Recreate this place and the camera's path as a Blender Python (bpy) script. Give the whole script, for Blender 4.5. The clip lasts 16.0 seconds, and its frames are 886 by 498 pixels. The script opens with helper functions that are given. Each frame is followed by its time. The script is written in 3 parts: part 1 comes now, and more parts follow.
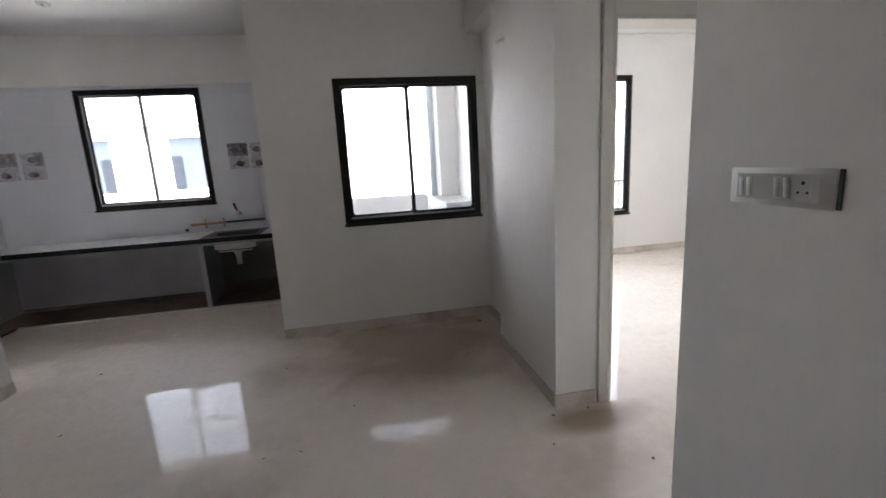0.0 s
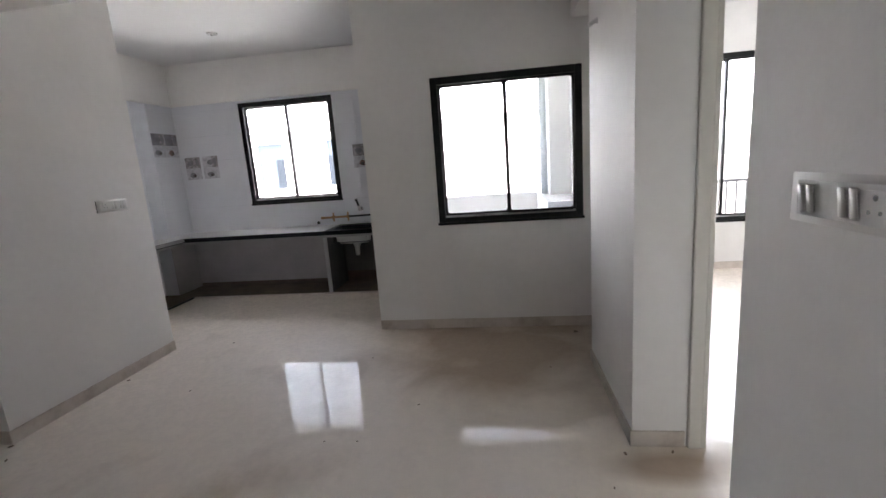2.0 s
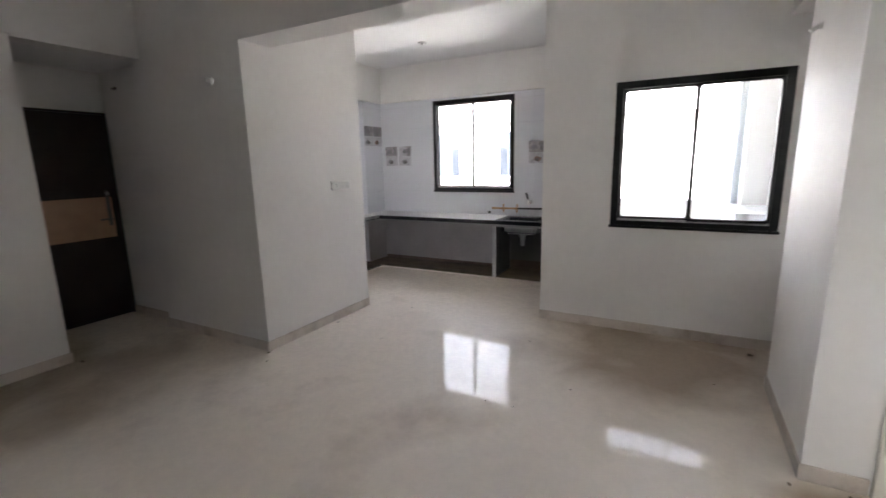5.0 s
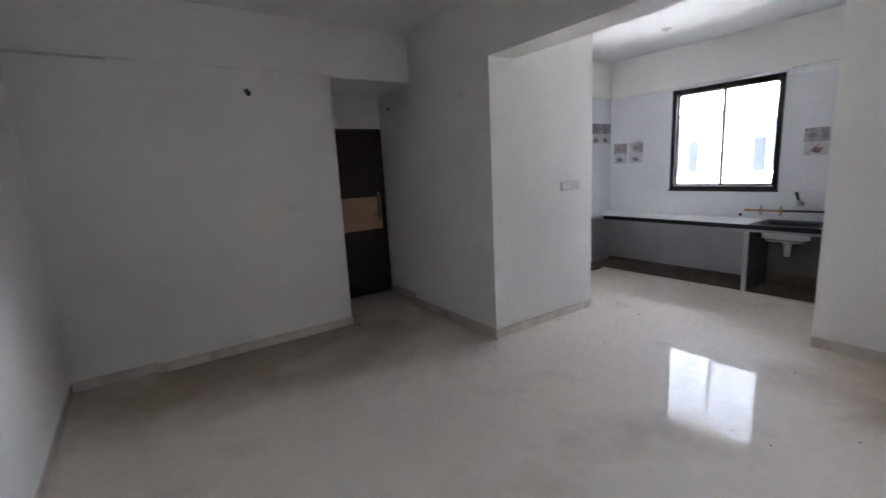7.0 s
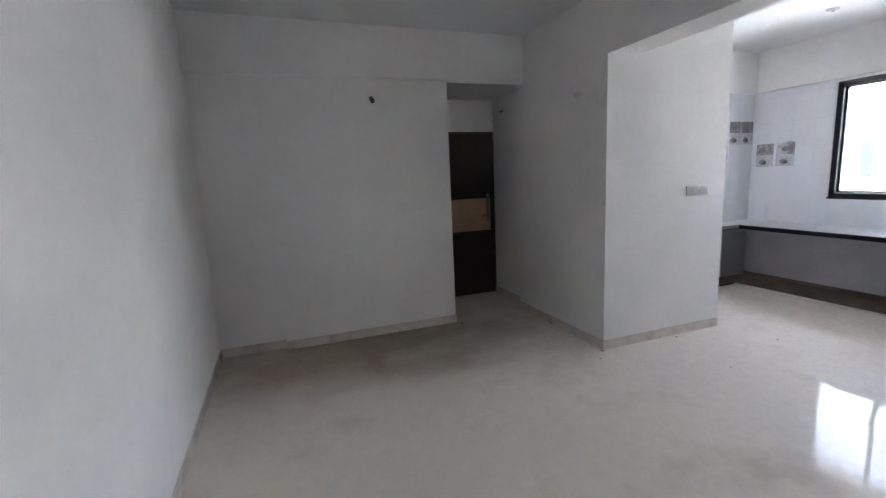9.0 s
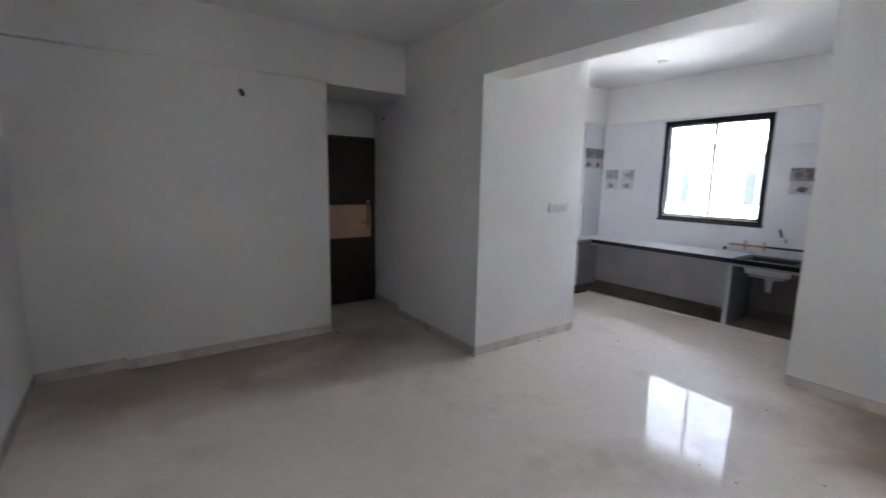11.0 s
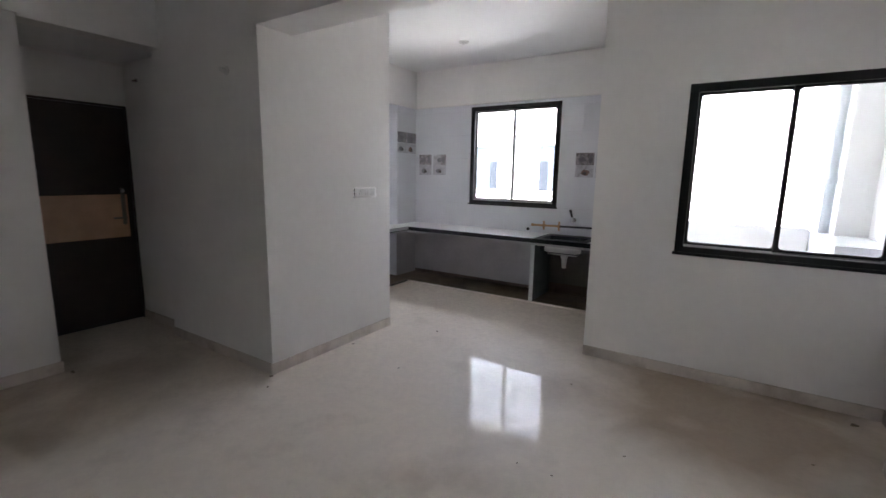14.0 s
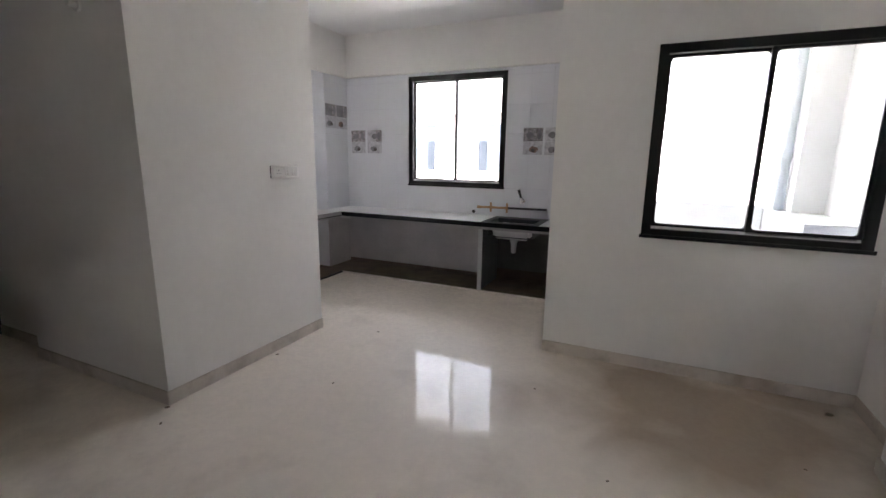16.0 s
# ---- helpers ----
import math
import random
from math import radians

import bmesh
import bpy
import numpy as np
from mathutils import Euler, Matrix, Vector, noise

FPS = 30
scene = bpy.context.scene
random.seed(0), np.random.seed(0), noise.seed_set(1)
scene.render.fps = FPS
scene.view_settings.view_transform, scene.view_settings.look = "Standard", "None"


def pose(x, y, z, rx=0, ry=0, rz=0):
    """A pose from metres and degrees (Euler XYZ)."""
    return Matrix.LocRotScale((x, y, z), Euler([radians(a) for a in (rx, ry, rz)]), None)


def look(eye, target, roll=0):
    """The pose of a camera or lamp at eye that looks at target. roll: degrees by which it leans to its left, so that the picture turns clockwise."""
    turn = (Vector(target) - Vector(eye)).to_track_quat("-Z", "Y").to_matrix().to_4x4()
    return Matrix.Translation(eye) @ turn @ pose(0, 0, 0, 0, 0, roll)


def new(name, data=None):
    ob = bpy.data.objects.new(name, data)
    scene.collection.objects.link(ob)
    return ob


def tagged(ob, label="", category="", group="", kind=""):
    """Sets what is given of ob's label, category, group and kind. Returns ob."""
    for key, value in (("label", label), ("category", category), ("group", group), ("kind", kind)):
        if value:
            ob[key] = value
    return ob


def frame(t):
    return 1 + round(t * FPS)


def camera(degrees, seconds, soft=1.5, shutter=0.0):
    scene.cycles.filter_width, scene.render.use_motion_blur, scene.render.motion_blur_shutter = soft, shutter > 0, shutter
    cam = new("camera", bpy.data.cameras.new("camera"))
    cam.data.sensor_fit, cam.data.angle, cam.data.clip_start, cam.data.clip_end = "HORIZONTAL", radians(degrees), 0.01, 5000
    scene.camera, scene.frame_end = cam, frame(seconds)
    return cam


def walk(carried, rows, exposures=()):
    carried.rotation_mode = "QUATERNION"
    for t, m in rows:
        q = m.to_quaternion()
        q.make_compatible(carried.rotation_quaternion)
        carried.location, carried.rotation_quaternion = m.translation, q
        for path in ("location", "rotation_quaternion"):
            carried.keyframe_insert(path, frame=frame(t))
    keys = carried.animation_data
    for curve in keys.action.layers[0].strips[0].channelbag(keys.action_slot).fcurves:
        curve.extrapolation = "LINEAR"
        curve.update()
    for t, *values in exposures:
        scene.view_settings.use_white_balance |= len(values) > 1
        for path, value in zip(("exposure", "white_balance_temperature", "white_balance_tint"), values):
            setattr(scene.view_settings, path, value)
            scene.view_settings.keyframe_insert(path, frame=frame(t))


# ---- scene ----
cam = camera(90.3, 16.0, shutter=0.5)
PATH = [
    (0, (2.556, -2.146, 1.48), (2.926, -0.221, 1.085), -3.3),
    (0.5, (2.712, -2.159, 1.512), (2.874, -0.207, 1.107), -4.6),
    (1, (2.84, -2.148, 1.492), (2.844, -0.186, 1.107), -5.4),
    (1.5, (2.92, -2.119, 1.503), (2.776, -0.162, 1.119), -5.6),
    (2, (3.008, -2.049, 1.478), (2.735, -0.104, 1.102), -4.2),
    (2.5, (3.058, -2.011, 1.493), (2.712, -0.078, 1.114), -3.8),
    (3, (3.086, -2.024, 1.512), (2.589, -0.124, 1.135), -4.5),
    (3.2, (3.089, -2.051, 1.511), (2.542, -0.164, 1.139), -4.3),
    (5.3, (2.989, -2.454, 1.554), (1.933, -0.799, 1.171), -1.9),
    (5.5, (3.013, -2.48, 1.554), (1.858, -0.891, 1.176), -2.6),
    (6, (2.967, -2.532, 1.55), (1.604, -1.116, 1.182), -3.0),
    (6.5, (2.956, -2.564, 1.559), (1.452, -1.295, 1.203), -3.3),
    (7, (2.95, -2.583, 1.578), (1.327, -1.469, 1.221), -3.0),
    (7.5, (2.949, -2.619, 1.582), (1.23, -1.658, 1.233), -2.9),
    (8, (2.971, -2.596, 1.6), (1.148, -1.848, 1.255), -3.0),
    (8.2, (2.989, -2.592, 1.598), (1.142, -1.906, 1.258), -2.9),
    (10.3, (2.999, -2.547, 1.546), (1.162, -1.806, 1.265), -1.2),
    (10.5, (3.002, -2.587, 1.581), (1.223, -1.724, 1.278), -0.3),
    (11, (2.984, -2.512, 1.596), (1.374, -1.365, 1.29), 1.1),
    (11.5, (2.908, -2.502, 1.542), (1.506, -1.105, 1.253), 1.9),
    (12, (2.892, -2.43, 1.531), (1.669, -0.874, 1.24), 2.0),
    (12.5, (2.878, -2.323, 1.52), (1.734, -0.71, 1.22), 1.5),
    (13, (2.847, -2.191, 1.521), (1.717, -0.57, 1.216), 1.1),
    (13.5, (2.811, -2.066, 1.515), (1.697, -0.435, 1.201), 1.0),
    (14, (2.762, -1.961, 1.511), (1.7, -0.299, 1.182), 1.0),
    (14.5, (2.665, -1.833, 1.487), (1.717, -0.105, 1.145), 1.7),
    (15, (2.585, -1.726, 1.489), (1.737, 0.047, 1.118), 2.0),
    (15.5, (2.511, -1.637, 1.478), (1.681, 0.141, 1.092), 1.4),
    (16, (2.46, -1.507, 1.463), (1.651, 0.277, 1.06), 0.8),
]
EXPOSURES = [(0, 4.44, 6700, 18), (1.5, 4.69, 6700, 18), (3, 4.86, 6750, 18), (5.5, 5.29, 6850, 18), (6.2, 5.27, 6650, 18), (7, 5.32, 6270, 17), (7.5, 5.34, 6200, 17), (8, 5.63, 6120, 16), (10.5, 5.65, 6130, 16), (11.5, 5.16, 6150, 17), (12.2, 4.78, 6050, 18), (12.8, 4.39, 6050, 18), (13.5, 4.74, 6250, 18), (14.5, 5.13, 6750, 18), (16, 5.11, 6850, 18)]
walk(cam, [(t, look(eye, target, roll)) for t, eye, target, roll in PATH], EXPOSURES)

# ---- world, sun, exposure ----
world = bpy.data.worlds.new("sky")
world.use_nodes = True
scene.world = world
wn = world.node_tree
sky = wn.nodes.new("ShaderNodeTexSky")
sky.sky_type, sky.sun_disc = "NISHITA", False
sky.sun_elevation, sky.sun_rotation = radians(58), radians(200)
sky.air_density, sky.dust_density, sky.ozone_density = 1.0, 3.0, 0.6
wn.nodes["Background"].inputs[1].default_value = 0.15
haze = wn.nodes.new("ShaderNodeHueSaturation")  # thin white overcast
haze.inputs["Saturation"].default_value = 0.4
wn.links.new(sky.outputs[0], haze.inputs["Color"])
wn.links.new(haze.outputs[0], wn.nodes["Background"].inputs[0])
sun_data = bpy.data.lights.new("sun", "SUN")
sun_data.energy, sun_data.angle, sun_data.color = 0.75, radians(12), (1.0, 0.96, 0.9)
sun_ob = new("sun", sun_data)
sun_ob.matrix_world = look((0, 0, 30), (0 + 10 * math.sin(radians(200)) * -1, -10 * math.cos(radians(200)), 30 - 16))
# lamp added in the upper part of the bedroom's window opening, strengthening the sky's light
day = bpy.data.lights.new("window_fill_lamp", "AREA")
day.shape, day.size, day.size_y, day.energy, day.color = "RECTANGLE", 2.1, 0.95, 2.0, (0.8, 0.91, 1.0)
day_ob = new("window_fill_lamp", day)
day_ob.matrix_world = look((5.31, 3.665, 2.03), (5.31, 0, 1.6))


# ---- materials ----
def mat(name, color, rough=0.5, metal=0.0, vary=0.0, scale=3.0, bump=0.0, bscale=80.0, rvary=0.0, stain=None, spec=0.5):
    """A principled material: base colour varied at two scales, grain bump, uneven gloss and optional stains."""
    m = bpy.data.materials.new(name)
    m.use_nodes = True
    nt = m.node_tree
    n, l = nt.nodes, nt.links
    p = n["Principled BSDF"]
    p.inputs["Base Color"].default_value = (*color, 1)
    p.inputs["Roughness"].default_value = rough
    p.inputs["Metallic"].default_value = metal
    p.inputs["Specular IOR Level"].default_value = spec
    geo = n.new("ShaderNodeNewGeometry")
    if vary or stain:
        t1 = n.new("ShaderNodeTexNoise")
        t1.inputs["Scale"].default_value, t1.inputs["Detail"].default_value = scale, 6
        t2 = n.new("ShaderNodeTexNoise")
        t2.inputs["Scale"].default_value, t2.inputs["Detail"].default_value = scale * 14, 3
        l.new(geo.outputs["Position"], t1.inputs["Vector"])
        l.new(geo.outputs["Position"], t2.inputs["Vector"])
        add = n.new("ShaderNodeMath")
        add.operation = "MULTIPLY_ADD"
        add.inputs[1].default_value = 0.35
        l.new(t2.outputs["Fac"], add.inputs[0])
        l.new(t1.outputs["Fac"], add.inputs[2])
        rng = n.new("ShaderNodeMapRange")
        rng.inputs["From Min"].default_value, rng.inputs["From Max"].default_value = 0.4, 0.95
        rng.inputs["To Min"].default_value, rng.inputs["To Max"].default_value = 1 - vary, 1 + vary
        l.new(add.outputs[0], rng.inputs["Value"])
        mul = n.new("ShaderNodeMix")
        mul.data_type, mul.blend_type = "RGBA", "MULTIPLY"
        mul.inputs[0].default_value = 1
        mul.inputs[6].default_value = (*color, 1)
        l.new(rng.outputs[0], mul.inputs[7])
        last = mul.outputs[2]
        if stain:
            scol, sscale, lo, hi = stain
            t3 = n.new("ShaderNodeTexNoise")
            t3.inputs["Scale"].default_value, t3.inputs["Detail"].default_value = sscale, 9
            t3.inputs["Roughness"].default_value = 0.62
            l.new(geo.outputs["Position"], t3.inputs["Vector"])
            r3 = n.new("ShaderNodeMapRange")
            r3.inputs["From Min"].default_value, r3.inputs["From Max"].default_value = lo, hi
            r3.inputs["To Max"].default_value = 0.75
            l.new(t3.outputs["Fac"], r3.inputs["Value"])
            mx = n.new("ShaderNodeMix")
            mx.data_type = "RGBA"
            mx.inputs[7].default_value = (*scol, 1)
            l.new(r3.outputs[0], mx.inputs[0])
            l.new(last, mx.inputs[6])
            last = mx.outputs[2]
        l.new(last, p.inputs["Base Color"])
        if rvary:
            r2 = n.new("ShaderNodeMapRange")
            r2.inputs["From Min"].default_value, r2.inputs["From Max"].default_value = 0.4, 0.95
            r2.inputs["To Min"].default_value, r2.inputs["To Max"].default_value = max(0.02, rough - rvary), rough + rvary
            l.new(add.outputs[0], r2.inputs["Value"])
            l.new(r2.outputs[0], p.inputs["Roughness"])
    if bump:
        tb = n.new("ShaderNodeTexNoise")
        tb.inputs["Scale"].default_value, tb.inputs["Detail"].default_value = bscale, 4
        l.new(geo.outputs["Position"], tb.inputs["Vector"])
        bp = n.new("ShaderNodeBump")
        bp.inputs["Strength"].default_value, bp.inputs["Distance"].default_value = bump, 0.004
        l.new(tb.outputs["Fac"], bp.inputs["Height"])
        l.new(bp.outputs[0], p.inputs["Normal"])
    return m


def floor_material():
    """Polished beige vitrified tile: faint veining, brown construction dust, patches of painted shade, and smears of
    dried slurry that break the reflections.
    """
    m = mat("polished_floor", (0.79, 0.705, 0.61), 0.05, vary=0.07, scale=0.8, stain=((0.45, 0.36, 0.28), 0.85, 0.54, 0.78), spec=0.2)
    nt = m.node_tree
    n, l = nt.nodes, nt.links
    p = n["Principled BSDF"]
    p.inputs["IOR"].default_value = 1.56
    geo = n["Geometry"]

    def field(scale, detail, rough, distort, lo, hi, a, b):
        t = n.new("ShaderNodeTexNoise")
        t.inputs["Scale"].default_value, t.inputs["Detail"].default_value = scale, detail
        t.inputs["Roughness"].default_value, t.inputs["Distortion"].default_value = rough, distort
        l.new(geo.outputs["Position"], t.inputs["Vector"])
        r = n.new("ShaderNodeMapRange")
        r.inputs["From Min"].default_value, r.inputs["From Max"].default_value = lo, hi
        r.inputs["To Min"].default_value, r.inputs["To Max"].default_value = a, b
        l.new(t.outputs["Fac"], r.inputs["Value"])
        return t, r
    _, dull = field(1.6, 6, 0.6, 0.5, 0.35, 0.75, 0.48, 0.64)     # satin haze of the dusty glaze
    l.new(dull.outputs[0], p.inputs["Roughness"])
    _, film = field(15, 3, 0.55, 1.6, 0.42, 0.57, 0.54, 0.16)   # dried slurry smears thin out the clear polish
    l.new(film.outputs[0], p.inputs["Coat Weight"])
    p.inputs["Coat Roughness"].default_value = 0.006
    p.inputs["Coat IOR"].default_value = 1.45
    # ragged brown patches: doorway dirt; painted shade with dirt below hall window, along west wall
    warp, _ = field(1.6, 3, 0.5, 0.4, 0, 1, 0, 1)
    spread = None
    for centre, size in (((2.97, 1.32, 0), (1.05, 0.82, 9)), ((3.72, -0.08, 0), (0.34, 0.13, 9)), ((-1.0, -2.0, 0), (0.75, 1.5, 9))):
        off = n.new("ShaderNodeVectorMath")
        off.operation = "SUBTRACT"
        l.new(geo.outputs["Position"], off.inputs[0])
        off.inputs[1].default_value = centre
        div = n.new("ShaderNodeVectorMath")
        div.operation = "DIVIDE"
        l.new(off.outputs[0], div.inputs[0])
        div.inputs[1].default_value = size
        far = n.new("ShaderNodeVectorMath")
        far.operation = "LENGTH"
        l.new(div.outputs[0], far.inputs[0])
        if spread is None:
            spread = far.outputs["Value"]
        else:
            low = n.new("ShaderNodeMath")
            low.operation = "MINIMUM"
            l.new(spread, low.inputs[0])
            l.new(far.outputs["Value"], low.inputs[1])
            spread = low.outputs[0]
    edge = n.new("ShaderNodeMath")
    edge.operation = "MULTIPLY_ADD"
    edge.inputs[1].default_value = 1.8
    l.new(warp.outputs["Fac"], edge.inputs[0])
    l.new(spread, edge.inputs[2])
    dirt_shade = n.new("ShaderNodeMapRange")
    dirt_shade.inputs["From Min"].default_value, dirt_shade.inputs["From Max"].default_value = 1.35, 2.15
    dirt_shade.inputs["To Min"].default_value, dirt_shade.inputs["To Max"].default_value = 0.75, 0.0
    l.new(edge.outputs[0], dirt_shade.inputs["Value"])
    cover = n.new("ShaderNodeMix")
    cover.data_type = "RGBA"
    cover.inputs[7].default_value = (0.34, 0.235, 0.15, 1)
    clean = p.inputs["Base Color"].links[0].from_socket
    l.new(dirt_shade.outputs[0], cover.inputs[0])
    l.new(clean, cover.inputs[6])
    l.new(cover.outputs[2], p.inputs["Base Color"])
    w, _ = field(9, 2, 0.5, 1.0, 0, 1, 0, 1)
    bp = n.new("ShaderNodeBump")
    bp.inputs["Strength"].default_value, bp.inputs["Distance"].default_value = 0.012, 0.004
    l.new(w.outputs["Fac"], bp.inputs["Height"])
    l.new(bp.outputs[0], p.inputs["Normal"])
    l.new(bp.outputs[0], p.inputs["Coat Normal"])
    return m


def glass_material():
    m = bpy.data.materials.new("window_glass")
    m.use_nodes = True
    nt = m.node_tree
    n, l = nt.nodes, nt.links
    tr = n.new("ShaderNodeBsdfTransparent")
    tr.inputs[0].default_value = (0.96, 0.98, 0.98, 1)
    gl = n.new("ShaderNodeBsdfGlossy")
    gl.inputs["Roughness"].default_value = 0.01
    fr = n.new("ShaderNodeFresnel")
    fr.inputs[0].default_value = 1.35
    mx = n.new("ShaderNodeMixShader")
    l.new(fr.outputs[0], mx.inputs[0])
    l.new(tr.outputs[0], mx.inputs[1])
    l.new(gl.outputs[0], mx.inputs[2])
    l.new(mx.outputs[0], n["Material Output"].inputs[0])
    return m


PAINT = mat("white_wall_paint", (0.85, 0.83, 0.8), 0.62, vary=0.05, scale=1.1, bump=0.25, bscale=60)
CEIL = mat("white_ceiling_paint", (0.84, 0.835, 0.82), 0.75, vary=0.03, scale=1.3, bump=0.2, bscale=50)
TILE = mat("glossy_white_wall_tile", (0.78, 0.79, 0.82), 0.12, vary=0.02, scale=2, rvary=0.05, bump=0.02, bscale=14)
GROUT = mat("tile_grout", (0.77, 0.78, 0.81), 0.8, vary=0.06, scale=6)
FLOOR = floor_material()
SKIRT = mat("beige_skirting_tile", (0.7, 0.625, 0.555), 0.2, vary=0.08, scale=4, rvary=0.1, stain=((0.33, 0.25, 0.19), 3, 0.5, 0.75))
BLACK_ALU = mat("black_window_aluminium", (0.008, 0.008, 0.0095), 0.42, spec=0.3, vary=0.2, scale=9, bump=0.05, bscale=240)
STEEL = mat("brushed_steel", (0.6, 0.6, 0.6), 0.3, metal=1.0, vary=0.08, scale=20)
BRONZE = mat("dull_dark_metal", (0.22, 0.19, 0.17), 0.4, metal=0.8, vary=0.15, scale=20)
CHROME = mat("chrome", (0.75, 0.75, 0.76), 0.12, metal=1.0)
GRANITE = mat("black_granite", (0.01, 0.01, 0.012), 0.35, vary=0.3, scale=30, rvary=0.05, spec=0.2)
SLAB = mat("grey_kitchen_slab_paint", (0.42, 0.415, 0.41), 0.6, vary=0.08, scale=5, bump=0.3, bscale=60)
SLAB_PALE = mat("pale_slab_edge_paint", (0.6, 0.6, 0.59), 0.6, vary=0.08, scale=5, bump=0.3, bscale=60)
# unpainted upright sides, with the shade they stand in added to the grey
SHADED_UPRIGHT = mat("shaded_grey_upright", (0.14, 0.14, 0.145), 0.6, vary=0.15, scale=6, bump=0.3, bscale=70)
# darker plaster for the sink bay: its deeper shade is painted in
DEEP_SHADE_PLASTER = mat("deep_shade_plaster", (0.17, 0.155, 0.15), 0.85, vary=0.2, scale=3, bump=0.5, bscale=50)
CEMENT = mat("dusty_brown_cement", (0.16, 0.115, 0.085), 0.9, vary=0.25, scale=5, bump=0.8, bscale=45, stain=((0.1, 0.08, 0.065), 2.2, 0.5, 0.7))
# the shade under the worktop is put into this grey
SHADED_PLASTER = mat("shaded_grey_plaster", (0.45, 0.425, 0.425), 0.85, vary=0.12, scale=3, bump=0.5, bscale=50)
DARK_WOOD = mat("dark_brown_laminate", (0.034, 0.017, 0.013), 0.42, vary=0.3, scale=4, bump=0.1, bscale=120)
BAND = mat("pale_wood_laminate", (0.58, 0.34, 0.225), 0.45, vary=0.12, scale=6, bump=0.1, bscale=100)
CREAM = mat("cream_door_frame_paint", (0.74, 0.71, 0.64), 0.42, vary=0.04, scale=4, bump=0.15, bscale=40)
PLASTIC = mat("white_switch_plastic", (0.84, 0.83, 0.8), 0.27, vary=0.02, scale=10)
PLATE = mat("white_blank_plate", (0.84, 0.82, 0.79), 0.45, vary=0.02, scale=10)
PLASTIC_GREY = mat("grey_switch_surround", (0.75, 0.74, 0.715), 0.3, vary=0.04, scale=10)
DARK = mat("dark_plastic", (0.02, 0.02, 0.02), 0.5, vary=0.1, scale=20)
ORANGE = mat("orange_plastic_pipe", (0.5, 0.29, 0.15), 0.45, vary=0.1, scale=15)
BLACK_PIPE = mat("black_plastic_pipe", (0.03, 0.03, 0.033), 0.4, vary=0.1, scale=15)
WHITE_PVC = mat("grey_white_plastic", (0.6, 0.6, 0.58), 0.35, vary=0.05, scale=12)
SINK_WHITE = mat("pale_sink_shell", (0.62, 0.62, 0.6), 0.35, vary=0.06, scale=12)
INK_PALE = mat("tile_print_pale", (0.58, 0.57, 0.6), 0.15, vary=0.35, scale=24)
INK_MID = mat("tile_print_mid", (0.38, 0.35, 0.36), 0.15, vary=0.75, scale=26)
INK_DARK = mat("tile_print_dark", (0.14, 0.12, 0.12), 0.15, vary=0.4, scale=18)
INK_GREY = mat("tile_print_grey", (0.27, 0.26, 0.28), 0.15, vary=0.35, scale=14)
INK_RED = mat("tile_print_brown", (0.27, 0.18, 0.16), 0.15, vary=0.4, scale=16)
FACADE = mat("pale_facade_plaster", (0.74, 0.745, 0.74), 0.8, vary=0.05, scale=0.6, bump=0.4, bscale=20)
FACADE_PANE = mat("facade_window_pale", (0.06, 0.075, 0.09), 0.5, vary=0.15, scale=1, spec=0.1)
FACADE_WIN = mat("facade_window_dark", (0.02, 0.025, 0.032), 0.5, vary=0.15, scale=1, spec=0.1)
BLUE_GREY = mat("pale_blue_pipe_paint", (0.55, 0.6, 0.64), 0.5, vary=0.05, scale=4)
GLOSS_LEDGE = mat("glazed_white_ledge_tile", (0.75, 0.75, 0.74), 0.1, vary=0.03, scale=2)
GROUND = mat("dusty_ground", (0.13, 0.12, 0.105), 0.9, vary=0.25, scale=0.08, bump=0.5, bscale=3)
RAIL = mat("dark_rail_paint", (0.06, 0.06, 0.06), 0.45, vary=0.1, scale=12)
DEBRIS = mat("brown_debris", (0.2, 0.15, 0.11), 0.9, vary=0.3, scale=40)
# dust and the window's light on the granite, put into one pale colour
WORKTOP = mat("dusty_lit_worktop", (0.74, 0.74, 0.73), 0.3, vary=0.1, scale=8, rvary=0.03, spec=1.0)
GLASS = glass_material()


# ---- mesh helpers ----
def box(bm, x0, x1, y0, y1, z0, z1):
    m = Matrix.Translation(((x0 + x1) / 2, (y0 + y1) / 2, (z0 + z1) / 2)) @ Matrix.Diagonal((x1 - x0, y1 - y0, z1 - z0, 1))
    return bmesh.ops.create_cube(bm, size=1, matrix=m)["verts"]


def rbox(bm, x0, x1, y0, y1, z0, z1, r=0.004, seg=2):
    """A box with rounded edges."""
    vs = box(bm, x0, x1, y0, y1, z0, z1)
    es = list({e for v in vs for e in v.link_edges})
    bmesh.ops.bevel(bm, geom=es, offset=r, segments=seg, affect="EDGES", clamp_overlap=True)


def tube(bm, a, b, r, r2=None, seg=16):
    """A capped cylinder or cone from a to b."""
    a, b = Vector(a), Vector(b)
    d = b - a
    m = Matrix.Translation((a + b) / 2) @ d.to_track_quat("Z", "Y").to_matrix().to_4x4()
    bmesh.ops.create_cone(bm, cap_ends=True, segments=seg, radius1=r, radius2=r if r2 is None else r2, depth=d.length, matrix=m)


def bm_new():
    return bmesh.new()


def solid(name, bm, material, smooth=False):
    me = bpy.data.meshes.new(name)
    bmesh.ops.recalc_face_normals(bm, faces=bm.faces)
    bm.to_mesh(me)
    bm.free()
    me.materials.append(material)
    if smooth:
        for f in me.polygons:
            f.use_smooth = True
    return new(name, me)


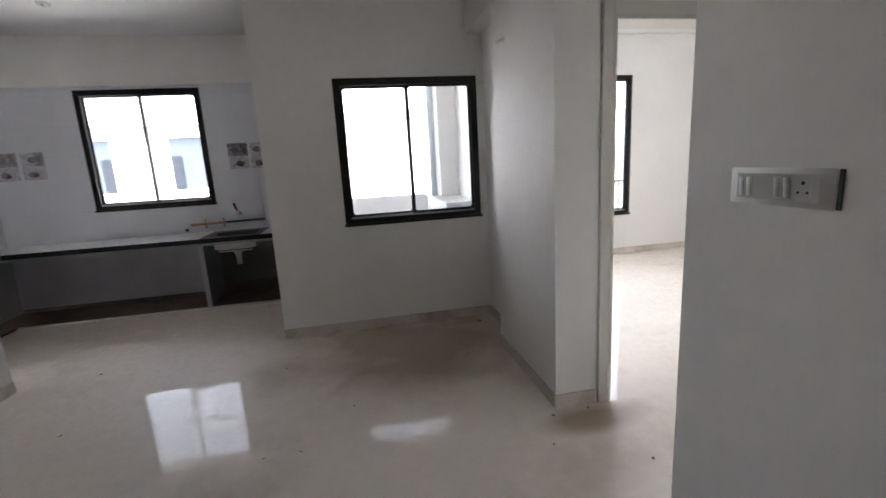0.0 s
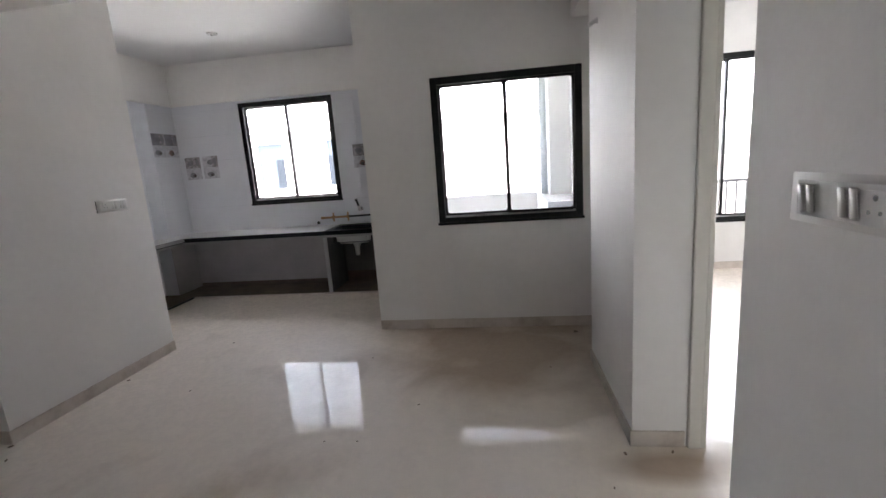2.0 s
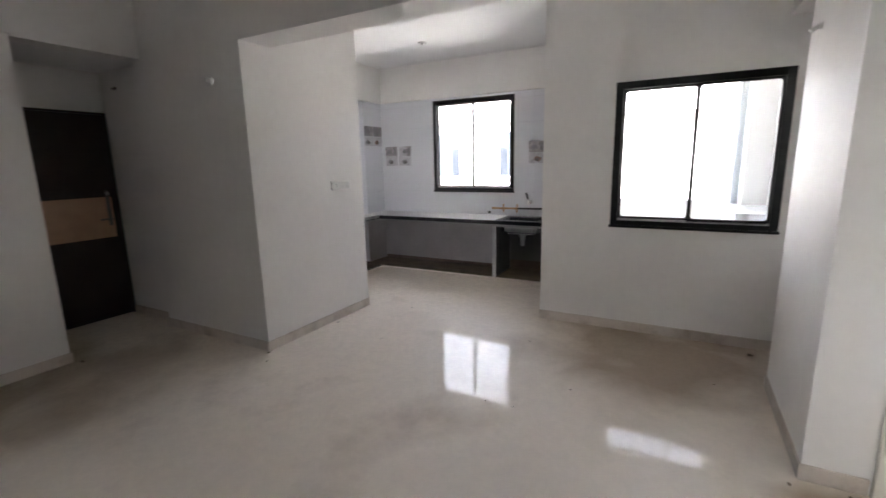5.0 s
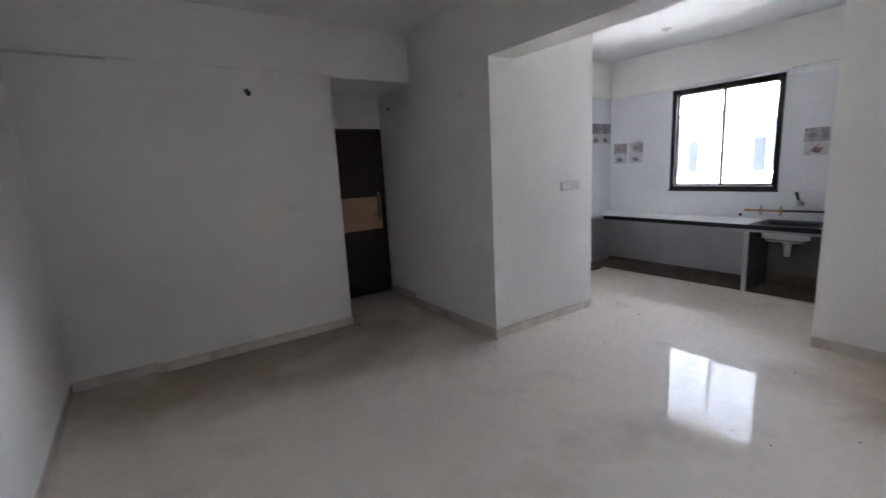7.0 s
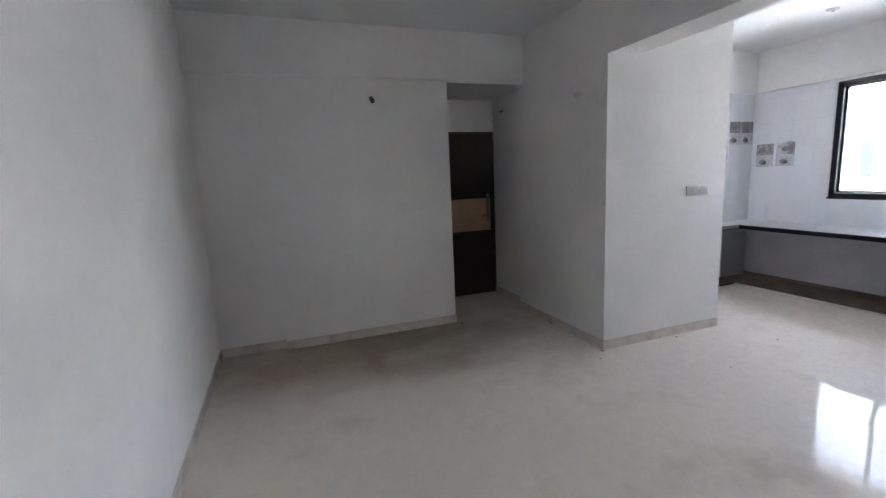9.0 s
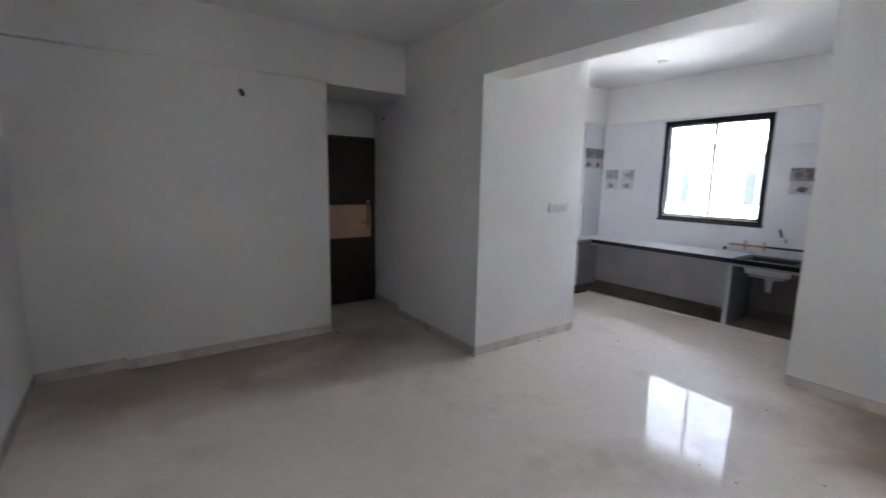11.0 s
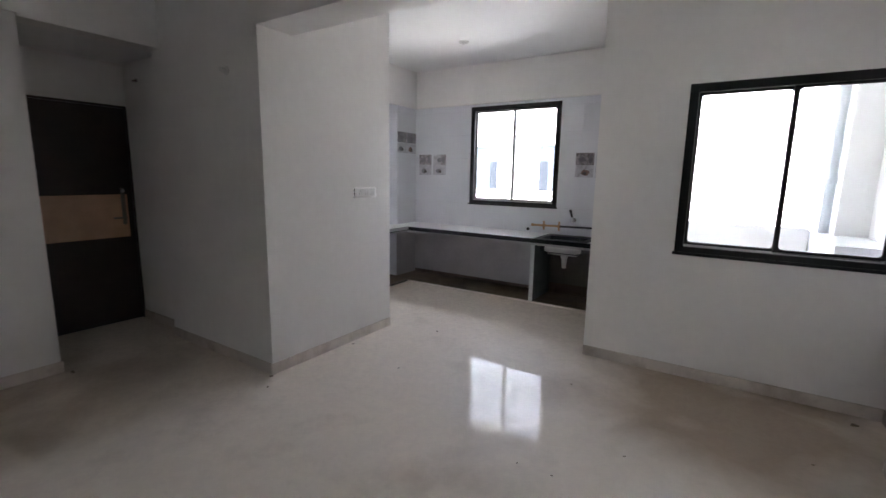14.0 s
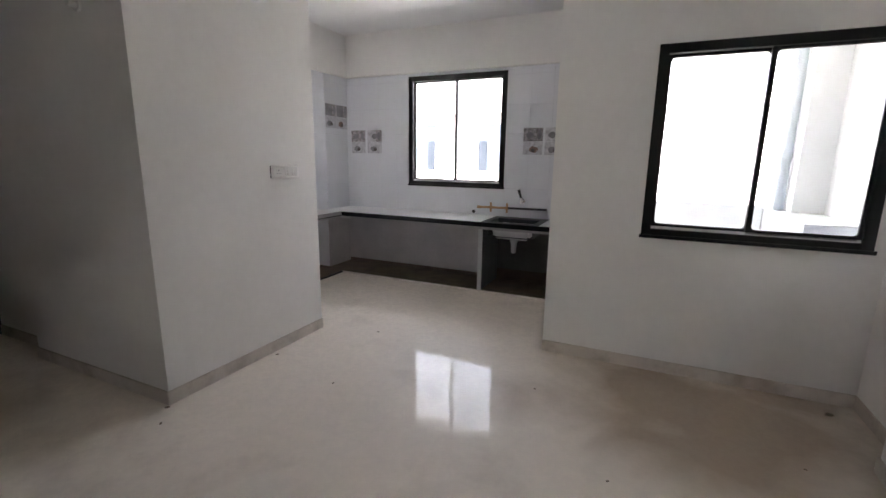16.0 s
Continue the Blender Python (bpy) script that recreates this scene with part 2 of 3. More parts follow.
def part(name, bm, material, parent, label="", smooth=False):
    ob = solid(name, bm, material, smooth)
    ob.parent = parent
    if label:
        tagged(ob, label=label)
    return ob


def thing(name, at, label, category, group="", kind=""):
    ob = new(name)
    ob.location = at
    ob.empty_display_size = 0.1
    bpy.context.view_layer.update()
    return tagged(ob, label, category, group, kind)


def boxes(*rows, r=0.0):
    bm = bm_new()
    for row in rows:
        if r:
            rbox(bm, *row, r=r)
        else:
            box(bm, *row)
    return bm


def structure(name, label, material, *rows, r=0.0):
    return tagged(solid(name, boxes(*rows, r=r), material), label, name.rstrip("_0123456789").split("_")[0], kind="structure")


def local(bm, at):
    """Moves a bmesh given in world coordinates into the frame of a thing at that place."""
    bmesh.ops.translate(bm, vec=-Vector(at), verts=bm.verts)
    return bm


# ---- the plan ----
H = 2.99                      # ceiling
BEAM = 2.485                  # underside of the beams
YN, YK, YB = 1.77, 3.59, 3.53  # north walls: hall, kitchen, bedroom
XB = 3.61                     # pilaster and beam on the east side
XE, YE = 3.57, -0.945          # the wall with the switchboard and its free end
W2 = (2.46, 3.685, 0.965, 2.185)   # hall window
KW = (-0.35, 0.93, 1.125, 2.447)   # kitchen window
BW = (4.2, 6.4, 0.58, 2.465)     # bedroom window, its unseen left part widened to let in more light


def wall_x(name, label, x0, x1, y0, y1, hole=None, z1=H, material=None):
    """A wall along x with one opening (x0, x1, z0, z1) through it."""
    rows = [(x0, x1, y0, y1, 0, z1)]
    if hole:
        a, b, c, d = hole
        rows = [(x0, a, y0, y1, 0, z1), (b, x1, y0, y1, 0, z1), (a, b, y0, y1, d, z1)]
        if c > 0:
            rows.append((a, b, y0, y1, 0, c))
    return structure(name, label, material or PAINT, *rows)


floor = structure("floor", "polished beige tile floor, dusty, strewn with bits of debris, with painted shade patches", FLOOR, (-2.37, 7.75, -3.35, 3.74, -0.12, 0))
ceiling = structure("ceiling", "plain white painted ceiling", CEIL, (-2.37, 7.75, -3.35, 3.74, H, H + 0.15))
structure("ceiling_passage", "low white ceiling over the short passage", CEIL, (-2.22, -1.47, -0.87, 0.1, 2.5, 2.6))

wall_x("wall_north", "off-white painted wall with a black sliding window", 1.84, 3.9, YN, YN + 0.15, W2)
structure("wall_kitchen_east", "white painted kitchen side wall", PAINT, (1.84, 1.99, YN + 0.15, YK, 0, H))
wall_x("wall_kitchen_north", "white kitchen wall with a black sliding window", -1.65, 1.99, YK, YK + 0.15, KW, material=GROUT)
structure("wall_kitchen_west", "white kitchen wall beside the counter", GROUT, (-1.65, -1.5, 1.38, YK, 0, H))
structure("pilaster_kitchen", "shallow tiled pilaster in the kitchen corner", GROUT, (-1.5, -1.306, 3.12, YK, 0, H))
structure("wall_block", "white wall block between kitchen and passage", PAINT, (-1.43, 0, 0, 1.38, 0, H))
structure("wall_block_back", "white painted wall behind the passage", PAINT, (-1.65, -1.43, 0.25, 1.38, 0, H))
structure("wall_passage_north", "white painted wall of the short passage", PAINT, (-2.37, -1.43, 0.1, 0.25, 0, H))
structure("wall_passage_south", "white painted wall of the short passage", PAINT, (-2.37, -1.47, -1.02, -0.87, 0, H))
structure("wall_passage_end", "white wall round the dark door", PAINT, (-2.37, -2.22, -0.87, -0.72, 0, H), (-2.37, -2.22, -0.72, 0.1, 2.115, H))
# unseen box added to stop outdoor light leaking under the door
structure("wall_behind_door", "unseen plain wall added to keep light out behind the dark door", PAINT, (-2.52, -2.38, -1.02, 0.25, -0.12, H))
structure("wall_west", "off-white painted wall with faint marks", PAINT, (-1.47, -1.32, -2.61, -0.87, 0, H))
structure("wall_west_recess", "slightly recessed off-white wall in the corner", PAINT, (-1.53, -1.38, -3.2, -2.61, 0, H))
structure("wall_south", "plain off-white painted wall", PAINT, (-1.53, XE + 0.15, -3.35, -3.2, 0, H))
structure("wall_east", "off-white painted wall with a switchboard", PAINT, (XE, XE + 0.15, -3.2, YE, 0, H))
structure("wall_lobby_south", "plain off-white lobby wall", PAINT, (XE + 0.15, 5.2, YE - 0.15, YE, 0, H))
structure("wall_lobby_east", "plain off-white lobby wall", PAINT, (5.2, 5.35, YE - 0.15, 0.07, 0, H))
wall_x("wall_bedroom_south", "off-white wall with the bedroom doorway", XB, 7.75, 0.07, 0.22, (3.93, 4.75, 0, 2.16))
structure("pilaster_east", "white painted pilaster beside the doorway", PAINT, (XB, 3.9, 0.22, 1.07, 0, H))
structure("wall_recess_east", "off-white wall of the window recess", PAINT, (3.75, 3.9, 1.07, YN, 0, H))
structure("wall_bedroom_west", "white bedroom wall, plastered outside", FACADE, (3.75, 3.9, YN + 0.15, YB, 0, H))
wall_x("wall_bedroom_north", "white bedroom wall with a tall window", 3.75, 7.75, YB, YB + 0.15, BW)
structure("wall_bedroom_east", "plain white bedroom wall", PAINT, (7.6, 7.75, 0.22, YB, 0, H))
structure("beam_kitchen", "white beam over the kitchen opening", PAINT, (0, XB, 0, 0.29, BEAM, H))
structure("beam_east", "white beam over the window recess", PAINT, (XB, 3.75, 1.07, YN, 2.53, H))
structure("beam_west", "white beam along the wall, slightly proud", PAINT, (-1.32, -1.295, -2.61, -0.87, 2.52, H), (-1.38, -1.295, -3.2, -2.61, 2.52, H), (-1.47, -1.295, -0.87, 0.0, 2.5, H))
structure("beam_kitchen_north", "white beam above the kitchen window", PAINT, (-1.306, 1.84, YK - 0.06, YK, 2.478, H), (-1.306, -1.25, 2.6, YK - 0.06, 2.478, H))

# skirting tiles along the walls
SK, ST = 0.085, 0.011


def skirting(name, *rows):
    return structure(name, "beige tile skirting, dusty at the foot", SKIRT, *rows, r=0.002)


skirting("baseboard_north", (1.84, 3.75, YN - ST, YN, 0, SK))
skirting("baseboard_recess", (3.75 - ST, 3.75, 1.07, YN - ST, 0, SK))
skirting("baseboard_pilaster", (XB - ST, XB, 0.07 - ST, 1.07 + ST, 0, SK), (XB, 3.86, 0.07 - ST, 0.07, 0, SK), (XB, 3.75 - ST, 1.07, 1.07 + ST, 0, SK))
skirting("baseboard_block", (0, ST, -ST, 1.38, 0, SK), (-1.43, 0, -ST, 0, 0, SK), (-1.43 - ST, -1.43, -ST, 0.1 - ST, 0, SK))
skirting("baseboard_passage", (-2.22, -1.43 - ST, 0.1 - ST, 0.1, 0, SK), (-2.22, -1.32, -0.87, -0.87 + ST, 0, SK))
skirting("baseboard_west", (-1.32, -1.32 + ST, -2.61 - ST, -0.87 + ST, 0, SK), (-1.38, -1.38 + ST, -3.2, -2.61 - ST, 0, SK))
skirting("baseboard_south", (-1.38 + ST, XE, -3.2, -3.2 + ST, 0, SK))
skirting("baseboard_east", (XE - ST, XE, -3.2 + ST, YE, 0, SK), (XE - ST, 5.2, YE, YE + ST, 0, SK))
skirting("baseboard_bedroom", (3.9, 7.6, YB - ST, YB, 0, SK))


# ---- windows ----
def sliding_window(name, label, x0, x1, z0, z1, y, split):
    """A black aluminium two-track sliding window set flush with the inner face of its wall."""
    at = (x0, y, z0)
    w = thing(name, at, label, "window", kind="structure")
    f = 0.058
    d0, d1 = y - 0.006, y + 0.085
    part("window_frame", local(boxes((x0, x0 + f, d0, d1, z0, z1), (x1 - f, x1, d0, d1, z0, z1), (x0 + f, x1 - f, d0, d1, z1 - f, z1),
         (x0 + f, x1 - f, d0, d1, z0, z0 + 0.05), r=0.003), at), BLACK_ALU, w)
    part("track", local(boxes((x0 + f, x1 - f, y + 0.018, y + 0.022, z0 + 0.05, z0 + 0.066), (x0 + f, x1 - f, y + 0.045, y + 0.049, z0 + 0.05, z0 + 0.066)), at), STEEL, w, "bare metal sliding track")
    part("window_sill", local(boxes((x0 - 0.01, x1 + 0.01, y - 0.02, y - 0.0065, z0 - 0.012, z0 + 0.012), r=0.003), at), BLACK_ALU, w)
    xm = x0 + (x1 - x0) * split
    s = 0.03
    for a, b, yy in ((x0 + f - 0.012, xm + s / 2, y + 0.045), (xm - s / 2, x1 - f + 0.012, y + 0.018)):
        zz0, zz1 = z0 + 0.054, z1 - f + 0.012
        sash = part("sash", local(boxes((a, a + s, yy, yy + 0.022, zz0, zz1), (b - s, b, yy, yy + 0.022, zz0, zz1),
                    (a + s, b - s, yy, yy + 0.022, zz1 - s, zz1), (a + s, b - s, yy, yy + 0.022, zz0, zz0 + s), r=0.002), at), BLACK_ALU, w)
        gasket = bm_new()
        for cx, cz, sx, sz in ((a + s, zz0 + s, 1, 1), (b - s, zz0 + s, -1, 1), (a + s, zz1 - s, 1, -1), (b - s, zz1 - s, -1, -1)):
            q = 0.024
            arc = [(cx, cz)] + [(cx + sx * q * (1 - math.sin(k * math.pi / 8)), cz + sz * q * (1 - math.cos(k * math.pi / 8))) for k in range(5)]
            front = [gasket.verts.new((u, yy + 0.004, v)) for u, v in arc]
            back = [gasket.verts.new((u, yy + 0.018, v)) for u, v in arc]
            gasket.faces.new(front)
            gasket.faces.new(back[::-1])
            for k in range(6):
                gasket.faces.new((front[k], back[k], back[(k + 1) % 6], front[(k + 1) % 6]))
        part("corner_gasket", local(gasket, at), BLACK_ALU, sash, "black rubber corner pieces")
        pane = part("pane", local(boxes((a + s - 0.004, b - s + 0.004, yy + 0.009, yy + 0.013, zz0 + s - 0.004, zz1 - s + 0.004)), at), GLASS, sash, "clear glass pane")
        pane.visible_shadow = False
    return w


sliding_window("window_1", "black aluminium sliding window above the kitchen counter", *KW, YK, 0.5)
sliding_window("window_2", "black aluminium sliding window in the hall, closed", *W2, YN, 0.5)
sliding_window("window_3", "tall black aluminium bedroom window, closed", *BW, YB, 0.628)


# ---- doors ----
def passage_door():
    """The dark door at the end of the passage, with one pale band."""
    x, y0, y1, z1 = -2.235, -0.70, 0.085, 2.095
    at = (x, (y0 + y1) / 2, 0)
    d = thing("door_1", at, "closed dark brown laminate door with a pale wooden band", "door", kind="structure")
    part("door_frame", local(boxes((x - 0.1, x + 0.015, y0 - 0.02, y0, 0, z1 + 0.02), (x - 0.1, x + 0.012, y1, y1 + 0.0149, 0, z1 + 0.02), (x - 0.1, x + 0.012, y0, y1, z1, z1 + 0.02), r=0.002), at), DARK_WOOD, d)
    leaf = part("door_leaf", local(boxes((x - 0.035, x, y0 + 0.002, y1 - 0.002, 0.008, z1 - 0.002), r=0.002), at), DARK_WOOD, d)
    part("band_panel", local(boxes((x, x + 0.004, y0 + 0.006, y1 - 0.048, 0.858, 1.275), r=0.001), at), BAND, leaf, "pale wooden laminate band")
    bm = bm_new()
    rbox(bm, x + 0.004, x + 0.012, y1 - 0.105, y1 - 0.068, 0.98, 1.34, r=0.004)
    part("handle_plate", local(bm, at), BRONZE, leaf, "long dull metal handle plate")
    bm = bm_new()
    tube(bm, (x + 0.012, y1 - 0.087, 1.05), (x + 0.055, y1 - 0.087, 1.05), 0.009)
    rbox(bm, x + 0.046, x + 0.06, y1 - 0.2, y1 - 0.077, 1.041, 1.059, r=0.006)
    part("door_handle", local(bm, at), BRONZE, leaf, "dull dark metal lever handle")
    bm = bm_new()
    tube(bm, (x + 0.012, y1 - 0.087, 1.31), (x + 0.022, y1 - 0.087, 1.31), 0.017)
    rbox(bm, x + 0.022, x + 0.036, y1 - 0.096, y1 - 0.078, 1.303, 1.317, r=0.003)
    part("latch", local(bm, at), CHROME, leaf, "small round metal night latch")


passage_door()


def bedroom_frame():
    """A cream door frame in the bedroom doorway; the leaf stands out of sight."""
    x0, x1, z1 = 3.87, 4.75, 2.16
    at = (x0, 0.07, 0)
    d = thing("door_2", at, "cream painted frame of the open bedroom doorway", "doorway", kind="structure")
    part("door_frame", local(boxes((x0, 3.93, 0.045, 0.069, 0, z1 + 0.06), (x1, x1 + 0.06, 0.045, 0.069, 0, z1 + 0.06), (3.93, x1, 0.045, 0.069, z1, z1 + 0.06), r=0.004), at), CREAM, d)
    part("door_jamb", local(boxes((3.93, 3.955, 0.05, 0.235, 0, z1 - 0.025), (x1 - 0.025, x1, 0.05, 0.235, 0, z1 - 0.025), (3.93, x1, 0.05, 0.235, z1 - 0.025, z1), r=0.003), at), CREAM, d)
    part("door_stop", local(boxes((3.955, 3.967, 0.11, 0.235, 0, z1 - 0.025), r=0.002), at), CREAM, d)


bedroom_frame()


# ---- kitchen ----
CT = 0.79       # top of the counter
CF, CL = 2.98, -0.985   # its front edges


def kitchen_counter():
    """An L-shaped black granite worktop on a painted slab."""
    k = thing("kitchen_worktop", (0.2, YK - 0.3, CT), "black polished granite worktop on a grey painted slab", "worktop")
    at = tuple(k.location)
    sx0, sx1, sy0, sy1 = 0.93, 1.42, 3.08, 3.42
    g = 0.05
    part("granite_top", local(boxes((-1.3, sx0, CF, YK - 0.0135, CT - g, CT), (sx1, 1.838, CF, YK - 0.0135, CT - g, CT), (sx0, sx1, CF, sy0, CT - g, CT), (sx0, sx1, sy1, YK - 0.0135, CT - g, CT),
         (-1.48, CL, 1.382, CF, CT - g, CT)), at), GRANITE, k)
    part("slab", local(boxes((CL - 0.02, 0.92, CF + 0.012, YK, CT - 0.078, CT - g - 0.001), (1.44, 1.838, CF + 0.012, YK, CT - 0.078, CT - g - 0.001), (0.92, 1.44, CF + 0.012, CF + 0.06, CT - 0.078, CT - g - 0.001),
         (-1.49, CL - 0.02, 1.382, YK - 0.5, CT - 0.078, CT - g - 0.001)), at), SLAB, k, "grey painted concrete slab under the granite")
    # pale sheet laid over the granite to carry its window light
    part("pale_surface", local(boxes((-1.29, 0.86, CF + 0.012, YK - 0.0135, CT, CT + 0.004), (1.5, 1.838, CF + 0.012, YK - 0.0135, CT, CT + 0.004), (-1.48, CL - 0.012, 1.382, CF + 0.012, CT, CT + 0.004)), at), WORKTOP, k, "pale top sheet with dust and window light painted in")
    # lit edge of the side leg, drawn as a paler strip
    part("pale_edge", local(boxes((CL, CL + 0.006, 1.382, CF - 0.002, CT - 0.04, CT - 0.002)), at), SLAB, k)


kitchen_counter()


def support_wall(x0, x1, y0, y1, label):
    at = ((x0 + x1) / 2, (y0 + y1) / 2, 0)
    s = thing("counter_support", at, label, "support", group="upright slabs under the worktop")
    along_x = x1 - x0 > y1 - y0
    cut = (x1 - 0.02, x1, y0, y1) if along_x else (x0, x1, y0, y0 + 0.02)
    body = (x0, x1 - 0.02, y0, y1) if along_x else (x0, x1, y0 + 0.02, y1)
    part("upright", local(boxes((*body, 0.018, CT - 0.078), r=0.002), at), SHADED_UPRIGHT, s)
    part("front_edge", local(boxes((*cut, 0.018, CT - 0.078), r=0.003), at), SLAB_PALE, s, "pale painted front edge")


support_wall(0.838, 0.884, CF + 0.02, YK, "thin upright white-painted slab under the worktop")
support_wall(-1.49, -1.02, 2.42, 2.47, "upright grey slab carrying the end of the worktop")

structure("plinth", "rough brown cement floor under the worktop", CEMENT, (-1.5, 1.838, CF + 0.03, YK, 0, 0.018), (-1.5, CL - 0.03, 1.39, CF + 0.03, 0, 0.018), r=0.006)
structure("wall_undercounter_north", "plaster under the worktop, greyed by painted shade", SHADED_PLASTER, (-1.3, 0.837, YK - 0.006, YK, 0.018, CT - 0.079))
structure("wall_undercounter_west", "plaster under the side worktop, greyed by painted shade", SHADED_PLASTER, (-1.5, -1.494, 1.39, 3.12, 0.018, CT - 0.079), (-1.306, -1.3, 3.12, YK - 0.006, 0.018, CT - 0.079))
structure("wall_undercounter_sink", "plaster below the sink, darkened by painted shade", DEEP_SHADE_PLASTER, (0.885, 1.838, YK - 0.006, YK, 0.018, CT - 0.079), (1.832, 1.838, CF + 0.03, YK - 0.006, 0.018, CT - 0.079))
structure("splash_band", "dirty brown splash band at the foot of the plaster", CEMENT, (-1.3, 0.839, YK - 0.009, YK - 0.006, 0.018, 0.06), (0.885, 1.832, YK - 0.009, YK - 0.006, 0.018, 0.15))
structure("edge_plinth", "dusty pale edge before the cement floor", SKIRT, (CL - 0.03, 1.838, CF + 0.018, CF + 0.03, 0, 0.02))
structure("kerb_plinth", "dark stone edge before the cement floor", GRANITE, (CL - 0.03, CL - 0.018, 1.39, CF + 0.018, 0, 0.02))


def kitchen_sink():
    """A pale inset bowl seen from below, with its drain; rim flush in the worktop."""
    at = (1.175, 3.25, CT - 0.05)
    s = thing("sink", at, "steel kitchen sink sunk in the granite worktop", "sink")
    x0, x1, y0, y1 = 0.93, 1.42, 3.08, 3.42
    bm = bm_new()
    top = box(bm, x0 + 0.03, x1 - 0.03, y0 + 0.002, y1 - 0.002, CT - 0.19, CT - 0.046)
    for v in top:
        if v.co.z < CT - 0.1:
            v.co.x = 1.175 + (v.co.x - 1.175) * 0.95
            v.co.y = 3.25 + (v.co.y - 3.25) * 0.95
    bm.normal_update()
    up = [f for f in bm.faces if f.normal.z > 0.9]
    bmesh.ops.delete(bm, geom=up, context="FACES")
    es = [e for e in bm.edges if len(e.link_faces) == 2]
    bmesh.ops.bevel(bm, geom=es, offset=0.035, segments=4, affect="EDGES")
    bmesh.ops.solidify(bm, geom=bm.faces[:], thickness=0.006)
    part("bowl", local(bm, at), SINK_WHITE, s, "pale outer shell of the sink bowl", smooth=True)
    # black inner sheets stand for the shade in the bowl
    part("basin_shade", local(boxes((x0 + 0.045, x1 - 0.045, y0 + 0.02, y1 - 0.02, CT - 0.17, CT - 0.165), (x0, x0 + 0.004, y0, y1, CT - 0.16, CT - 0.002), (x1 - 0.004, x1, y0, y1, CT - 0.16, CT - 0.002), (x0 + 0.004, x1 - 0.004, y1 - 0.004, y1, CT - 0.16, CT - 0.002)), at), BLACK_PIPE, s, "dark sheets for the shade inside the sink")
    bm = bm_new()
    tube(bm, (1.175, 3.25, CT - 0.235), (1.175, 3.25, CT - 0.195), 0.045)
    tube(bm, (1.175, 3.25, CT - 0.36), (1.175, 3.25, CT - 0.235), 0.026, 0.034)
    part("drain", local(bm, at), WHITE_PVC, s, "short white plastic drain pipe", smooth=False)


kitchen_sink()


def water_pipe():
    """A test length of pipe along the wall, orange at one end and black at the other, with two clips."""
    at = (1.03, YK - 0.04, 0.9)
    y = YK - 0.04
    p = thing("water_pipe", at, "orange and black plastic water pipe on the tiled wall", "pipe")
    bm = bm_new()
    tube(bm, (0.62, y, 0.892), (0.66, y, 0.892), 0.017)
    tube(bm, (0.66, y, 0.892), (1.0, y, 0.896), 0.013)
    part("orange_length", local(bm, at), ORANGE, p, "orange plastic pipe end", smooth=False)
    bm = bm_new()
    tube(bm, (1.0, y, 0.896), (1.46, y, 0.902), 0.0125)
    part("black_length", local(bm, at), BLACK_PIPE, p, "black plastic pipe end")
    for x in (0.79, 0.99):
        bm = bm_new()
        tube(bm, (x - 0.014, y, 0.894), (x + 0.014, y, 0.894), 0.021)
        tube(bm, (x, y, 0.84), (x, y, 0.955), 0.011)
        rbox(bm, x - 0.012, x + 0.012, y, YK - 0.0135, 0.884, 0.904, r=0.003)
        part("valve", local(bm, at), ORANGE, p, "brown fitting with short stubs")


water_pipe()


def tap():
    """A wall tap with its lever standing up."""
    at = (1.16, YK - 0.05, 1.0)
    t = thing("tap", at, "chrome wall tap with a dark lever, over the sink", "tap")
    bm = bm_new()
    tube(bm, (1.17, YK - 0.0135, 0.985), (1.17, YK - 0.02, 0.985), 0.03)
    tube(bm, (1.17, YK - 0.02, 0.985), (1.17, YK - 0.09, 0.99), 0.018)
    tube(bm, (1.17, YK - 0.085, 0.965), (1.17, YK - 0.085, 1.03), 0.021, 0.017)
    part("body", local(bm, at), CHROME, t)
    bm = bm_new()
    tube(bm, (1.165, YK - 0.085, 1.025), (1.135, YK - 0.09, 1.12), 0.012, 0.016)
    part("lever", local(bm, at), BLACK_PIPE, t, "dark lever handle")


tap()

bm = bm_new()
tube(bm, (0.565, YK - 0.0135, 0.83), (0.565, YK - 0.028, 0.83), 0.02)
tube(bm, (0.565, YK - 0.028, 0.83), (0.565, YK - 0.04, 0.83), 0.013)
tagged(solid("pipe_plug", bm, DARK), "small black plug in the wall above the worktop", "pipe plug")


